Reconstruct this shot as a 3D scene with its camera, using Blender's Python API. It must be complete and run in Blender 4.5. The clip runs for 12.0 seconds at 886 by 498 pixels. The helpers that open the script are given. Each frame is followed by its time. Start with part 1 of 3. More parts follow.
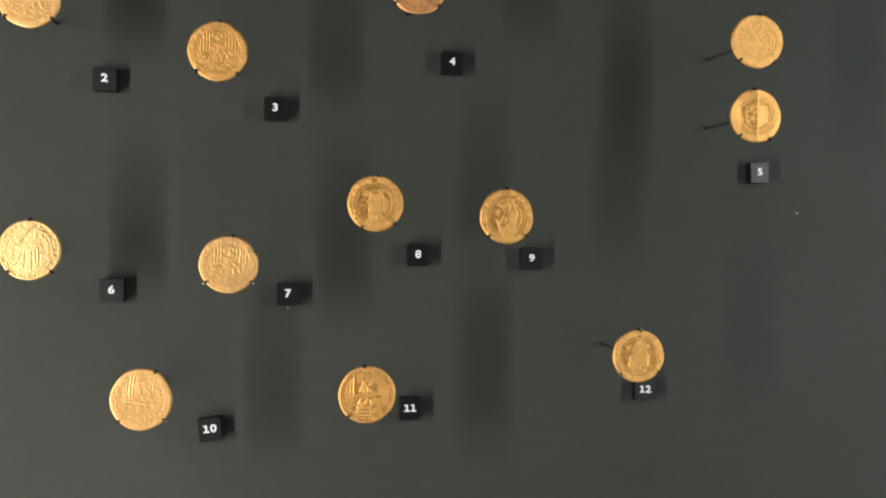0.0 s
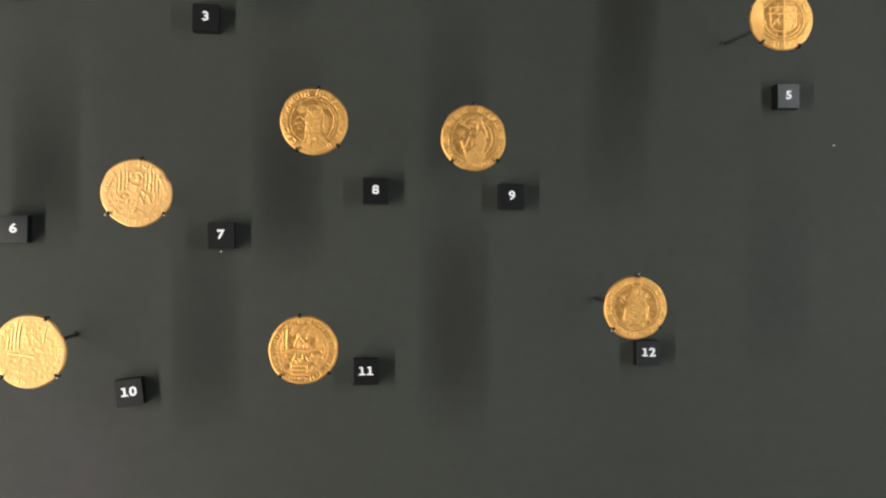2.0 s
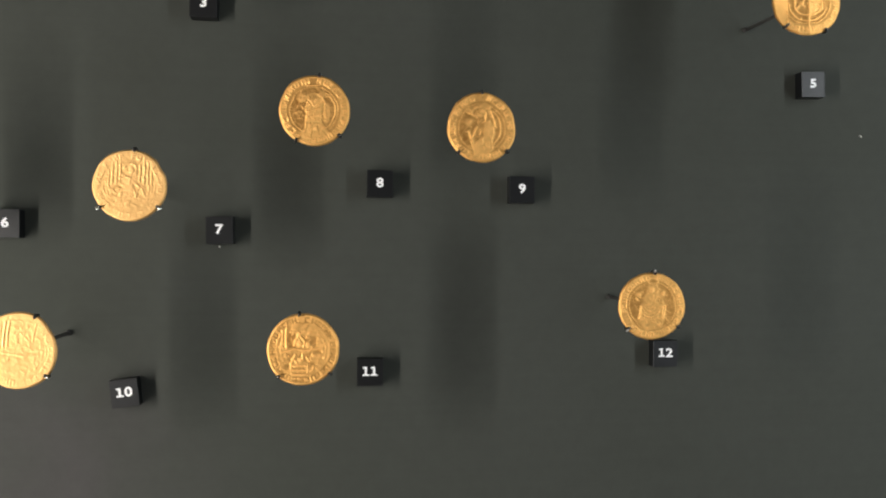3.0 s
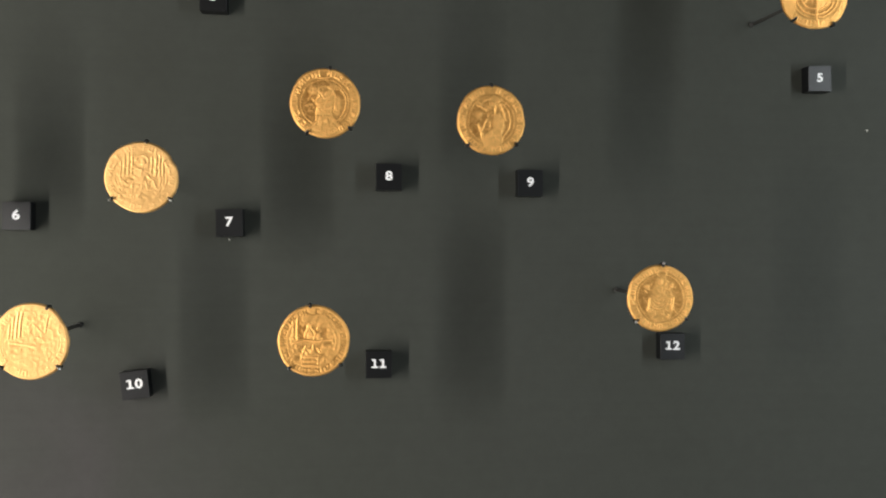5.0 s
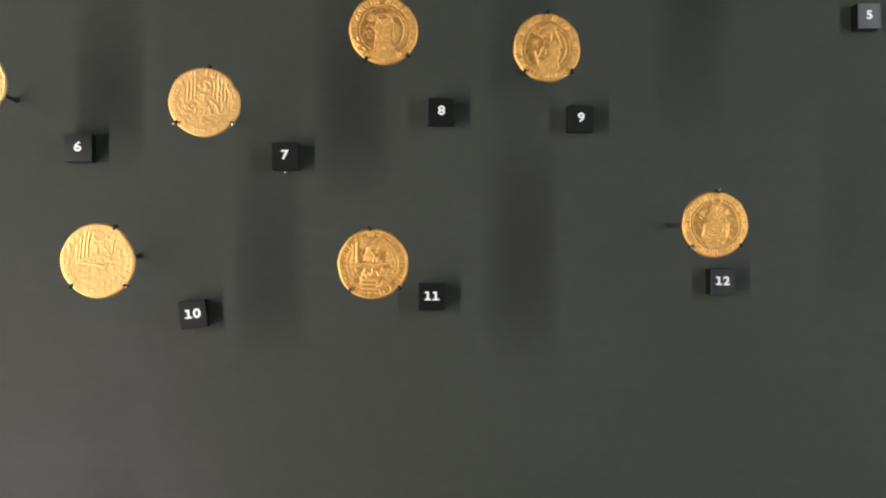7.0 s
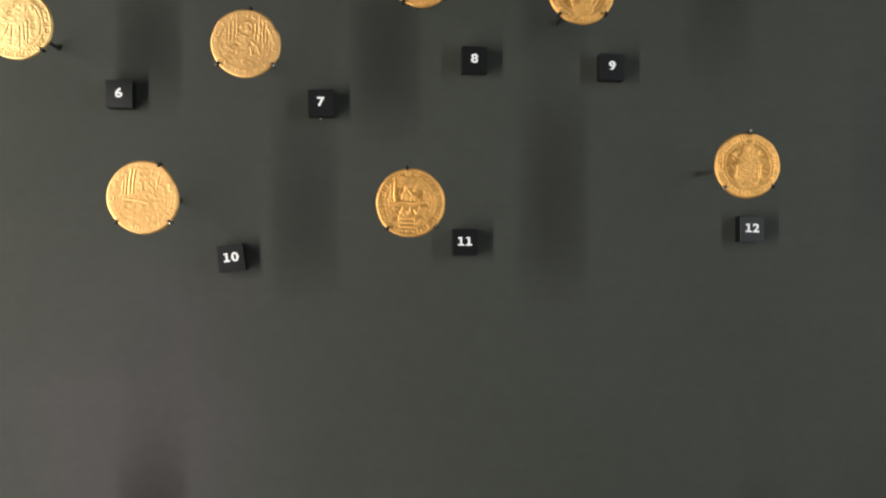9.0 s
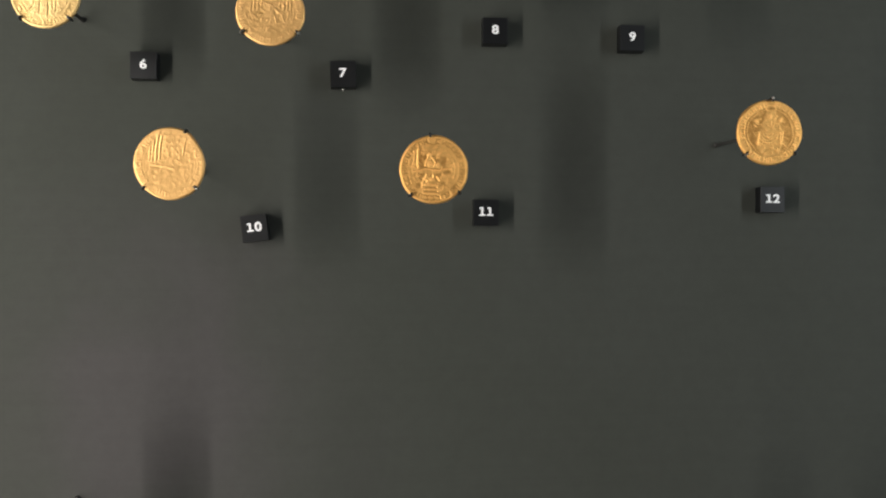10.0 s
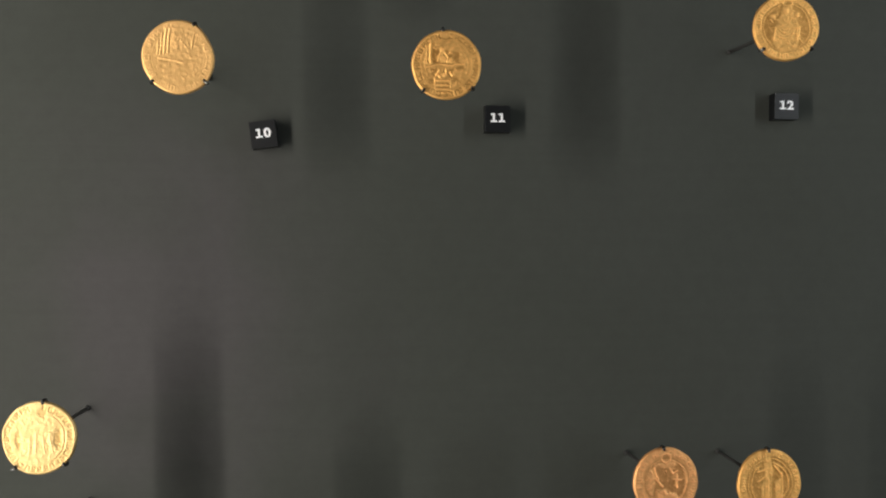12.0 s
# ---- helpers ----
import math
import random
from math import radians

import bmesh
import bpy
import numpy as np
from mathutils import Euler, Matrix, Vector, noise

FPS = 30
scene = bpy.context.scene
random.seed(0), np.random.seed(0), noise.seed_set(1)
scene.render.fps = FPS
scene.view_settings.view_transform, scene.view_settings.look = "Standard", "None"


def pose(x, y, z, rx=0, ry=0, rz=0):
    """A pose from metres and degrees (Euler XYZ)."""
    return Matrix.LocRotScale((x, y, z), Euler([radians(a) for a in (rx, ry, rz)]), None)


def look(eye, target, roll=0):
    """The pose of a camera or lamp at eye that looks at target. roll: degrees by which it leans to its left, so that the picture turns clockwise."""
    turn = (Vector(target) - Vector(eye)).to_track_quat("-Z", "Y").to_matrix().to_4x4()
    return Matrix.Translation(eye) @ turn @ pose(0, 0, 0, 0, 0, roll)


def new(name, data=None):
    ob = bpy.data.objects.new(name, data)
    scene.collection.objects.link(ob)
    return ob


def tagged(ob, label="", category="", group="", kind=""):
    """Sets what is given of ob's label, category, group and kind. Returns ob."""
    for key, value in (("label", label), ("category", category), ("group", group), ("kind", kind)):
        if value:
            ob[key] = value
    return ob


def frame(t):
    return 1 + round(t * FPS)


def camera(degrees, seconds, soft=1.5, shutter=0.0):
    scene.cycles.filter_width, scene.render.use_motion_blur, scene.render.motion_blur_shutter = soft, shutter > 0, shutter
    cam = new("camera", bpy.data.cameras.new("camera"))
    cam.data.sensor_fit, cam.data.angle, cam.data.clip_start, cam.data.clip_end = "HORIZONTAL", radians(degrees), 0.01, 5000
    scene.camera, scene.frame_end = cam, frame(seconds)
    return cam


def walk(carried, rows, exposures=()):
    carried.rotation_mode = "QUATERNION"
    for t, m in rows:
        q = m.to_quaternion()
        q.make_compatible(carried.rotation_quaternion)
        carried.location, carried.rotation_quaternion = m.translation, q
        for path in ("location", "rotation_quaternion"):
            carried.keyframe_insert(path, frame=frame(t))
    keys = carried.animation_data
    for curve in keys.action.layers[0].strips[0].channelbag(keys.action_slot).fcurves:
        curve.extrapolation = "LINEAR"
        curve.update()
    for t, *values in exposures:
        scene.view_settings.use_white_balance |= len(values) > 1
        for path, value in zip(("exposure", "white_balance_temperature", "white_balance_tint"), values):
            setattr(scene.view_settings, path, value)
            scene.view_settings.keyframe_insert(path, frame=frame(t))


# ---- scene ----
cam = camera(59.56, 12.0, soft=2.2)
PATH = [
    (0.0, 0.00680, 0.03381, 1.50201, 90.913, -0.172, -9.864),
    (0.5, 0.01534, 0.04231, 1.49698, 90.869, -0.170, -8.838),
    (1.0, 0.02682, 0.05623, 1.48950, 90.874, -0.131, -8.371),
    (1.5, 0.03832, 0.07172, 1.48391, 90.792, -0.120, -7.736),
    (2.0, 0.04287, 0.08027, 1.48083, 90.584, -0.133, -7.042),
    (2.5, 0.04420, 0.08863, 1.48051, 90.536, -0.152, -6.514),
    (3.0, 0.04638, 0.09137, 1.48004, 90.442, -0.177, -6.061),
    (5.0, 0.04319, 0.09051, 1.47765, 90.418, -0.214, -6.076),
    (5.5, 0.03968, 0.08713, 1.47270, 90.399, -0.208, -5.841),
    (6.0, 0.03596, 0.08619, 1.46605, 90.399, -0.238, -5.502),
    (6.5, 0.03260, 0.09017, 1.45839, 90.530, -0.178, -5.154),
    (7.0, 0.02929, 0.08940, 1.45356, 90.562, -0.184, -5.117),
    (9.0, 0.02025, 0.08627, 1.43496, 90.413, -0.193, -4.493),
    (9.5, 0.01786, 0.08394, 1.43019, 90.215, -0.178, -4.393),
    (10.0, 0.01527, 0.08514, 1.42454, 90.355, -0.116, -3.934),
    (10.5, 0.01641, 0.08739, 1.41754, 89.983, 0.311, -3.368),
    (11.0, 0.01440, 0.08730, 1.40997, 89.962, 0.236, -3.485),
    (11.5, 0.01249, 0.08764, 1.40275, 89.977, 0.202, -3.676),
    (12.0, 0.01008, 0.08808, 1.39753, 89.118, 0.207, -4.201),
]
EXPOSURES = [(0.0, 0.31), (0.5, 0.25), (1.0, 0.38), (3.0, 0.34), (5.0, 0.34), (7.0, 0.39), (9.0, 0.31), (10.0, 0.19), (10.5, 0.05), (11.0, -0.16), (11.5, -0.04), (12.0, 0.05)]
walk(cam, [(t, pose(x, y, z, rx, ry, rz)) for t, x, y, z, rx, ry, rz in PATH],
     exposures=EXPOSURES)

# ---- world and light ----
world = bpy.data.worlds.new("gallery_dark")
scene.world = world
world.use_nodes = True
world.node_tree.nodes["Background"].inputs[0].default_value = (0.5, 0.52, 0.55, 1)
world.node_tree.nodes["Background"].inputs[1].default_value = 0.02

LEFT_COLUMN = (-0.350, 0.080)    # plan place of each light column
RIGHT_COLUMN = (0.460, 0.110)
# each tube: watts, foot and head of its lit length
# the lower left tube is added, unseen: longer shadow tails, brighter lower left
LEFT_TUBES = ((2.72, 1.13, 1.63), (0.90, 0.74, 1.10))
RIGHT_TUBES = ((1.18, 1.29, 1.77),)
AIM = (0.05, 0.3655)

PANEL_Y = 0.3650                # face of the fabric-covered backing
TILE_Y = 0.3606                 # face of the number tiles
COIN_Y = 0.3295                 # usual face of the coins; each pin's length differs a little


# ---- materials ----
def material(name):
    mat = bpy.data.materials.new(name)
    mat.use_nodes = True
    nodes = mat.node_tree.nodes
    return mat, nodes, mat.node_tree.links, nodes["Principled BSDF"]


def noise_node(nodes, links, scale, detail=4.0, rough=0.6):
    coord = nodes.new("ShaderNodeTexCoord")
    tex = nodes.new("ShaderNodeTexNoise")
    tex.inputs["Scale"].default_value = scale
    tex.inputs["Detail"].default_value = detail
    tex.inputs["Roughness"].default_value = rough
    links.new(coord.outputs["Object"], tex.inputs["Vector"])
    return tex


def ramp_node(nodes, links, source, stops):
    ramp = nodes.new("ShaderNodeValToRGB")
    while len(ramp.color_ramp.elements) < len(stops):
        ramp.color_ramp.elements.new(0.5)
    for e, (p, c) in zip(ramp.color_ramp.elements, stops):
        e.position, e.color = p, (*c, 1)
    links.new(source, ramp.inputs[0])
    return ramp


def bump_node(nodes, links, height, strength, distance, before=None):
    b = nodes.new("ShaderNodeBump")
    b.inputs["Strength"].default_value = strength
    b.inputs["Distance"].default_value = distance
    links.new(height, b.inputs["Height"])
    if before:
        links.new(before.outputs[0], b.inputs["Normal"])
    return b


def panel_material():
    """Charcoal felt on a board: cloudy wear, one warmer patch with extra light painted into it, faint mottling and fine
    fibre.
    """
    mat, nodes, links, bsdf = material("charcoal_fabric")
    cloud = noise_node(nodes, links, 9.0, 3.0)
    fibre = noise_node(nodes, links, 900.0, 3.0, 0.7)
    speckle = noise_node(nodes, links, 220.0, 4.0, 0.7)
    base = ramp_node(nodes, links, cloud.outputs["Fac"], [(0.30, (0.0475, 0.0508, 0.0430)), (0.72, (0.0525, 0.0558, 0.0487))])
    # warm pale patch at lower left: extra light put into the fabric colour
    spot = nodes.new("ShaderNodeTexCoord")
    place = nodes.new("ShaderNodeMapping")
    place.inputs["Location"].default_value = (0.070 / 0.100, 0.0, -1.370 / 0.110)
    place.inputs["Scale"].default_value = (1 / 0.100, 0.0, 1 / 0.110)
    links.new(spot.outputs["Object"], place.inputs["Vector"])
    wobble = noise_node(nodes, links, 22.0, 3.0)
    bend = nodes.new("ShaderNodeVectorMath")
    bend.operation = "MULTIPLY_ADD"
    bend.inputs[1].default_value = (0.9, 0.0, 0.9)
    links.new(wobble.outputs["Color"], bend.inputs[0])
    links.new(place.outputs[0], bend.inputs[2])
    pool_falloff = nodes.new("ShaderNodeTexGradient")
    pool_falloff.gradient_type = "QUADRATIC_SPHERE"
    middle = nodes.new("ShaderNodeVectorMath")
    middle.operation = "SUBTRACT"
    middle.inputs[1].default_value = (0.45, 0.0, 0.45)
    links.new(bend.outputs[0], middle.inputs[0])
    links.new(middle.outputs[0], pool_falloff.inputs["Vector"])
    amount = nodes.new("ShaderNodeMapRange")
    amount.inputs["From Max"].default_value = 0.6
    links.new(pool_falloff.outputs["Fac"], amount.inputs["Value"])
    pool_mix = nodes.new("ShaderNodeMixRGB")
    pool_mix.inputs[2].default_value = (0.0620, 0.0590, 0.0575, 1)
    links.new(amount.outputs[0], pool_mix.inputs[0])
    links.new(base.outputs[0], pool_mix.inputs[1])
    grain = ramp_node(nodes, links, speckle.outputs["Fac"], [(0.3, (0.95, 0.95, 0.95)), (0.7, (1.05, 1.05, 1.05))])
    mix = nodes.new("ShaderNodeMixRGB")
    mix.blend_type = "MULTIPLY"
    mix.inputs[0].default_value = 1.0
    links.new(pool_mix.outputs[0], mix.inputs[1])
    links.new(grain.outputs[0], mix.inputs[2])
    coord = nodes.new("ShaderNodeTexCoord")
    stretch = nodes.new("ShaderNodeMapping")
    stretch.inputs["Scale"].default_value = (14.0, 1.0, 620.0)
    links.new(coord.outputs["Object"], stretch.inputs["Vector"])
    thread = nodes.new("ShaderNodeTexNoise")
    thread.inputs["Scale"].default_value = 1.0
    thread.inputs["Detail"].default_value = 3.0
    links.new(stretch.outputs[0], thread.inputs["Vector"])
    weave = ramp_node(nodes, links, thread.outputs["Fac"], [(0.3, (0.98, 0.98, 0.98)), (0.7, (1.02, 1.02, 1.02))])
    woven = nodes.new("ShaderNodeMixRGB")
    woven.blend_type = "MULTIPLY"
    woven.inputs[0].default_value = 1.0
    links.new(mix.outputs[0], woven.inputs[1])
    links.new(weave.outputs[0], woven.inputs[2])
    links.new(woven.outputs[0], bsdf.inputs["Base Color"])
    bsdf.inputs["Roughness"].default_value = 0.95
    bsdf.inputs["Specular IOR Level"].default_value = 0.1
    b = bump_node(nodes, links, fibre.outputs["Fac"], 0.2, 0.0001)
    b = bump_node(nodes, links, speckle.outputs["Fac"], 0.12, 0.0002, b)
    links.new(b.outputs[0], bsdf.inputs["Normal"])
    return mat


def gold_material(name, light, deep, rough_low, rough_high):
    """Old struck gold: the raised parts scratched and dull, the sunk field smoother, its deep tone also carrying
    painted recess shade.
    """
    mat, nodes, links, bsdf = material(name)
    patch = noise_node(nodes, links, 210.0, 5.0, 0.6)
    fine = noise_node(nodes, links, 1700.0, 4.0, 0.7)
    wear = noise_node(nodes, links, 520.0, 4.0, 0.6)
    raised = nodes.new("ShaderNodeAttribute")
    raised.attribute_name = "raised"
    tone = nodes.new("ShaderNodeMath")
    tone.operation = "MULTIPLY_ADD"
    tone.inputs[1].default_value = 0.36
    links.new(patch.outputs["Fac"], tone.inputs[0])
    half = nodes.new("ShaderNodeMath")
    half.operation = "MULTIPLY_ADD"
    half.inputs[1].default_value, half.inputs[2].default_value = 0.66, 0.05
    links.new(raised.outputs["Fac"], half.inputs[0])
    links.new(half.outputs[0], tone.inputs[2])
    # colour follows relief height: recesses painted darker, toning and shade together
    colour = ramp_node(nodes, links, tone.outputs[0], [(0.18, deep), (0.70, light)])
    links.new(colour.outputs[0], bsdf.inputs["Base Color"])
    bsdf.inputs["Metallic"].default_value = 1.0
    gloss = nodes.new("ShaderNodeMapRange")
    gloss.inputs["From Min"].default_value, gloss.inputs["From Max"].default_value = 0.25, 0.70
    gloss.inputs["To Min"].default_value = rough_low
    gloss.inputs["To Max"].default_value = rough_high
    links.new(tone.outputs[0], gloss.inputs["Value"])
    links.new(gloss.outputs[0], bsdf.inputs["Roughness"])
    b = bump_node(nodes, links, wear.outputs["Fac"], 0.35, 0.00015)
    b = bump_node(nodes, links, fine.outputs["Fac"], 0.35, 0.00008, b)
    links.new(b.outputs[0], bsdf.inputs["Normal"])
    return mat


def plain_material(name, colour, rough, metal=0.0, grain=300.0, spread=0.25, bump=0.0001, spec=0.5):
    mat, nodes, links, bsdf = material(name)
    tex = noise_node(nodes, links, grain, 4.0)
    lo = tuple(c * (1 - spread) for c in colour)
    hi = tuple(c * (1 + spread) for c in colour)
    tone = ramp_node(nodes, links, tex.outputs["Fac"], [(0.3, lo), (0.7, hi)])
    links.new(tone.outputs[0], bsdf.inputs["Base Color"])
    bsdf.inputs["Roughness"].default_value = rough
    bsdf.inputs["Metallic"].default_value = metal
    bsdf.inputs["Specular IOR Level"].default_value = spec
    b = bump_node(nodes, links, tex.outputs["Fac"], 0.3, bump)
    links.new(b.outputs[0], bsdf.inputs["Normal"])
    return mat


def glow_material(name, colour, strength):
    mat, nodes, links, bsdf = material(name)
    bsdf.inputs["Base Color"].default_value = (0.8, 0.8, 0.8, 1)
    bsdf.inputs["Emission Color"].default_value = (*colour, 1)
    bsdf.inputs["Emission Strength"].default_value = strength
    return mat


PANEL = panel_material()
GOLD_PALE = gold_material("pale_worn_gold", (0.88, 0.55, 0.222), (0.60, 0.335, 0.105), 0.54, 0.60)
# paler hue puts the washed-out highlight of two coins into the base colour
GOLD_WASHED = gold_material("highlight_washed_gold", (0.76, 0.55, 0.25), (0.48, 0.29, 0.09), 0.50, 0.57)
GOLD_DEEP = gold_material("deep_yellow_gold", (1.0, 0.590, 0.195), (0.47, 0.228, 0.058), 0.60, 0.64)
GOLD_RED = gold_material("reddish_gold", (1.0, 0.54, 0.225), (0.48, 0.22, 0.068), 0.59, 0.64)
TILE = plain_material("black_tile_plastic", (0.0040, 0.0044, 0.0050), 0.43, grain=500.0, spread=0.12, bump=0.00002, spec=0.5)
PRINT = plain_material("white_print", (0.85, 0.85, 0.85), 0.6, grain=800.0, spread=0.04, bump=0.00001)
STEM = plain_material("dark_grey_wire", (0.040, 0.039, 0.036), 0.55, grain=900.0, bump=0.00004, spec=0.3)
WIRE = plain_material("black_lacquered_wire", (0.012, 0.012, 0.011), 0.35, grain=900.0, bump=0.00004)
BARE = plain_material("bare_steel_tip", (0.55, 0.53, 0.50), 0.3, metal=1.0, grain=900.0, bump=0.00004)
LINT = plain_material("pale_lint", (0.6, 0.58, 0.52), 0.9, grain=2000.0)
POST = plain_material("black_anodised_metal", (0.02, 0.02, 0.02), 0.45, metal=0.6, grain=60.0)
DARK_PAINT = plain_material("dark_gallery_paint", (0.05, 0.05, 0.052), 0.85, grain=14.0, bump=0.0006)
DARK_FLOOR = plain_material("dark_gallery_floor", (0.07, 0.065, 0.06), 0.6, grain=8.0, bump=0.0004)
GLOW = glow_material("diffuser_glow", (1.0, 0.975, 0.93), 4.0)


# ---- mesh helpers ----
def mesh_from(name, bm, mat, smooth=False):
    me = bpy.data.meshes.new(name)
    bm.normal_update()
    bm.to_mesh(me)
    bm.free()
    me.materials.append(mat)
    if smooth:
        me.polygons.foreach_set("use_smooth", [True] * len(me.polygons))
    return me


def part(name, bm, mat, parent, label="", smooth=False):
    ob = new(name, mesh_from(name, bm, mat, smooth))
    ob.parent = parent
    if label:
        tagged(ob, label)
    return ob


def box(bm, x0, x1, y0, y1, z0, z1, bevel=0.0, segments=2):
    made = bmesh.ops.create_cube(bm, size=1.0)["verts"]
    for v in made:
        v.co = Vector(((x0 + x1) / 2 + v.co.x * (x1 - x0), (y0 + y1) / 2 + v.co.y * (y1 - y0), (z0 + z1) / 2 + v.co.z * (z1 - z0)))
    if bevel:
        edges = list({e for v in made for e in v.link_edges})
        bmesh.ops.bevel(bm, geom=edges, offset=bevel, segments=segments, affect="EDGES", profile=0.5)
    return bm


def tube(bm, points, radii, sides=10):
    """A round wire through the points, closed at both ends."""
    rings = []
    pts = [Vector(p) for p in points]
    for i, p in enumerate(pts):
        ahead = (pts[min(i + 1, len(pts) - 1)] - pts[max(i - 1, 0)]).normalized()
        side = ahead.orthogonal().normalized() if i == 0 else (side - ahead * side.dot(ahead)).normalized()
        up = ahead.cross(side)
        r = radii[i]
        rings.append([bm.verts.new(p + r * (math.cos(a) * side + math.sin(a) * up)) for a in (2 * math.pi * k / sides for k in range(sides))])
    for a, b in zip(rings, rings[1:]):
        for k in range(sides):
            bm.faces.new((a[k], a[(k + 1) % sides], b[(k + 1) % sides], b[k]))
    bm.faces.new(list(reversed(rings[0])))
    bm.faces.new(rings[-1])
    bmesh.ops.recalc_face_normals(bm, faces=bm.faces)
    return bm


# ---- the setting ----
def slab(name, x0, x1, y0, y1, z0, z1, mat, label, category):
    ob = new(name, mesh_from(name, box(bmesh.new(), x0, x1, y0, y1, z0, z1), mat))
    return tagged(ob, label, category, kind="structure")


slab("floor", -2.4, 2.4, -3.4, 0.6, -0.12, 0.0, DARK_FLOOR, "dark matt gallery floor under the display", "floor")
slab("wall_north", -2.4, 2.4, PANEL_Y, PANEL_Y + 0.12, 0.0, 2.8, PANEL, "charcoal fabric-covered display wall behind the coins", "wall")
slab("wall_south", -2.4, 2.4, -3.52, -3.4, 0.0, 2.8, DARK_PAINT, "dark painted gallery wall", "wall")
slab("wall_east", 2.4, 2.52, -3.52, PANEL_Y + 0.12, 0.0, 2.8, DARK_PAINT, "dark painted gallery wall", "wall")
slab("wall_west", -2.52, -2.4, -3.52, PANEL_Y + 0.12, 0.0, 2.8, DARK_PAINT, "dark painted gallery wall", "wall")
slab("ceiling", -2.52, 2.52, -3.52, PANEL_Y + 0.12, 2.8, 2.92, DARK_PAINT, "dark painted gallery ceiling", "ceiling")


def light_column(place, tubes, colour, label):
    """A slim black post with narrow upright diffusers, turned towards the coins."""
    x, y = place
    turn = math.degrees(math.atan2(AIM[1] - y, AIM[0] - x)) - 90
    ahead = Vector((math.cos(math.radians(turn + 90)), math.sin(math.radians(turn + 90)), 0))
    ob = tagged(new("light_column"), label, "display light", group="light columns")
    ob.matrix_basis = pose(x, y, 0, 0, 0, turn)
    part("base_plate", box(bmesh.new(), -0.06, 0.06, -0.07, 0.05, 0.0, 0.012, 0.003), POST, ob)
    part("post", box(bmesh.new(), -0.016, 0.016, -0.030, -0.004, 0.012, max(high for _, _, high in tubes) + 0.03, 0.003), POST, ob)
    for watts, low, high in tubes:
        part("diffuser", box(bmesh.new(), -0.003, 0.003, -0.004, 0.004, low, high, 0.001), GLOW, ob, "glowing white strip diffuser")
        strip = bpy.data.lights.new("strip_light", "AREA")
        strip.shape, strip.size, strip.size_y = "RECTANGLE", 0.006, high - low
        strip.energy, strip.color = watts, colour
        lamp = new("strip_light", strip)
        eye = Vector((x, y, (low + high) / 2)) + ahead * 0.006
        lamp.matrix_basis = look(eye, eye + ahead)
    return ob


light_column(LEFT_COLUMN, LEFT_TUBES, (1.0, 0.955, 0.900), "slim black light column with white strip and added lower strip, standing on floor")
light_column(RIGHT_COLUMN, RIGHT_TUBES, (0.91, 0.97, 1.0), "slim black light column with tall white strip, standing on floor")


# ---- coin relief ----
# Heights are worked out on the unit disc: u to the right, v up.
def ridge(u, v, a, b, w):
    """A raised stroke from a to b."""
    (x0, y0), (x1, y1) = a, b
    dx, dy = x1 - x0, y1 - y0
    k = np.clip(((u - x0) * dx + (v - y0) * dy) / (dx * dx + dy * dy + 1e-9), 0, 1)
    d2 = (u - x0 - k * dx) ** 2 + (v - y0 - k * dy) ** 2
    return np.exp(-(d2 / (w * w)) ** 1.5)


def hoop(u, v, x, y, rx, ry, w, a0=-181, a1=181):
    """A raised oval line, or the stretch of it between two angles."""
    du, dv = (u - x) / rx, (v - y) / ry
    r = np.sqrt(du * du + dv * dv)
    ang = np.degrees(np.arctan2(dv, du))
    on = 1 / (1 + np.exp(-(ang - a0) / 2.5)) / (1 + np.exp((ang - a1) / 2.5))
    return on * np.exp(-np.abs((r - 1) * (rx + ry) / 2 / w) ** 2.6)


def lump(u, v, x, y, rx, ry, sharp=2.0):
    """A raised oval boss."""
    d = ((u - x) / rx) ** 2 + ((v - y) / ry) ** 2
    return np.exp(-d ** sharp)


def legend(u, v, rng, count, r0, r1, gaps=(90,)):
    """The worn ring of letter-like strokes round the border."""
    h = np.zeros_like(u)
    for k in range(count):
        ang = 360.0 * k / count + rng.uniform(-2, 2)
        if any(abs((ang - g + 180) % 360 - 180) < 7 for g in gaps):
            continue
        a = math.radians(ang)
        er, et = (math.cos(a), math.sin(a)), (-math.sin(a), math.cos(a))

        def at(r, t):
            return (er[0] * r + et[0] * t, er[1] * r + et[1] * t)
        half = 2.1 * math.pi * (r0 + r1) / 2 / count * 0.26
        depth = rng.uniform(0.65, 1.0)
        kind = rng.randrange(6)
        w = 0.022
        h = np.maximum(h, depth * ridge(u, v, at(r0, half), at(r1, half), w))
        if kind in (0, 2, 3):
            h = np.maximum(h, depth * ridge(u, v, at(r0, -half), at(r1, -half), w))
        if kind in (0, 4):
            h = np.maximum(h, depth * ridge(u, v, at((r0 + r1) / 2, half), at((r0 + r1) / 2, -half), w))
        if kind in (1, 4, 5):
            h = np.maximum(h, depth * ridge(u, v, at(r1, half), at(r1, -half), w))
        if kind == 1:
            c = at(r0 * 0.7 + r1 * 0.3, -half * 0.1)
            h = np.maximum(h, depth * hoop(u, v, c[0], c[1], 0.042, 0.042, 0.014))
        if kind in (2, 5):
            h = np.maximum(h, depth * ridge(u, v, at(r0, -half), at(r0, half), w))
        if kind == 3:
            h = np.maximum(h, depth * ridge(u, v, at(r0, half), at(r1, -half), w))
    return h


def most(*layers):
    out = layers[0]
    for h in layers[1:]:
        out = np.maximum(out, h)
    return out


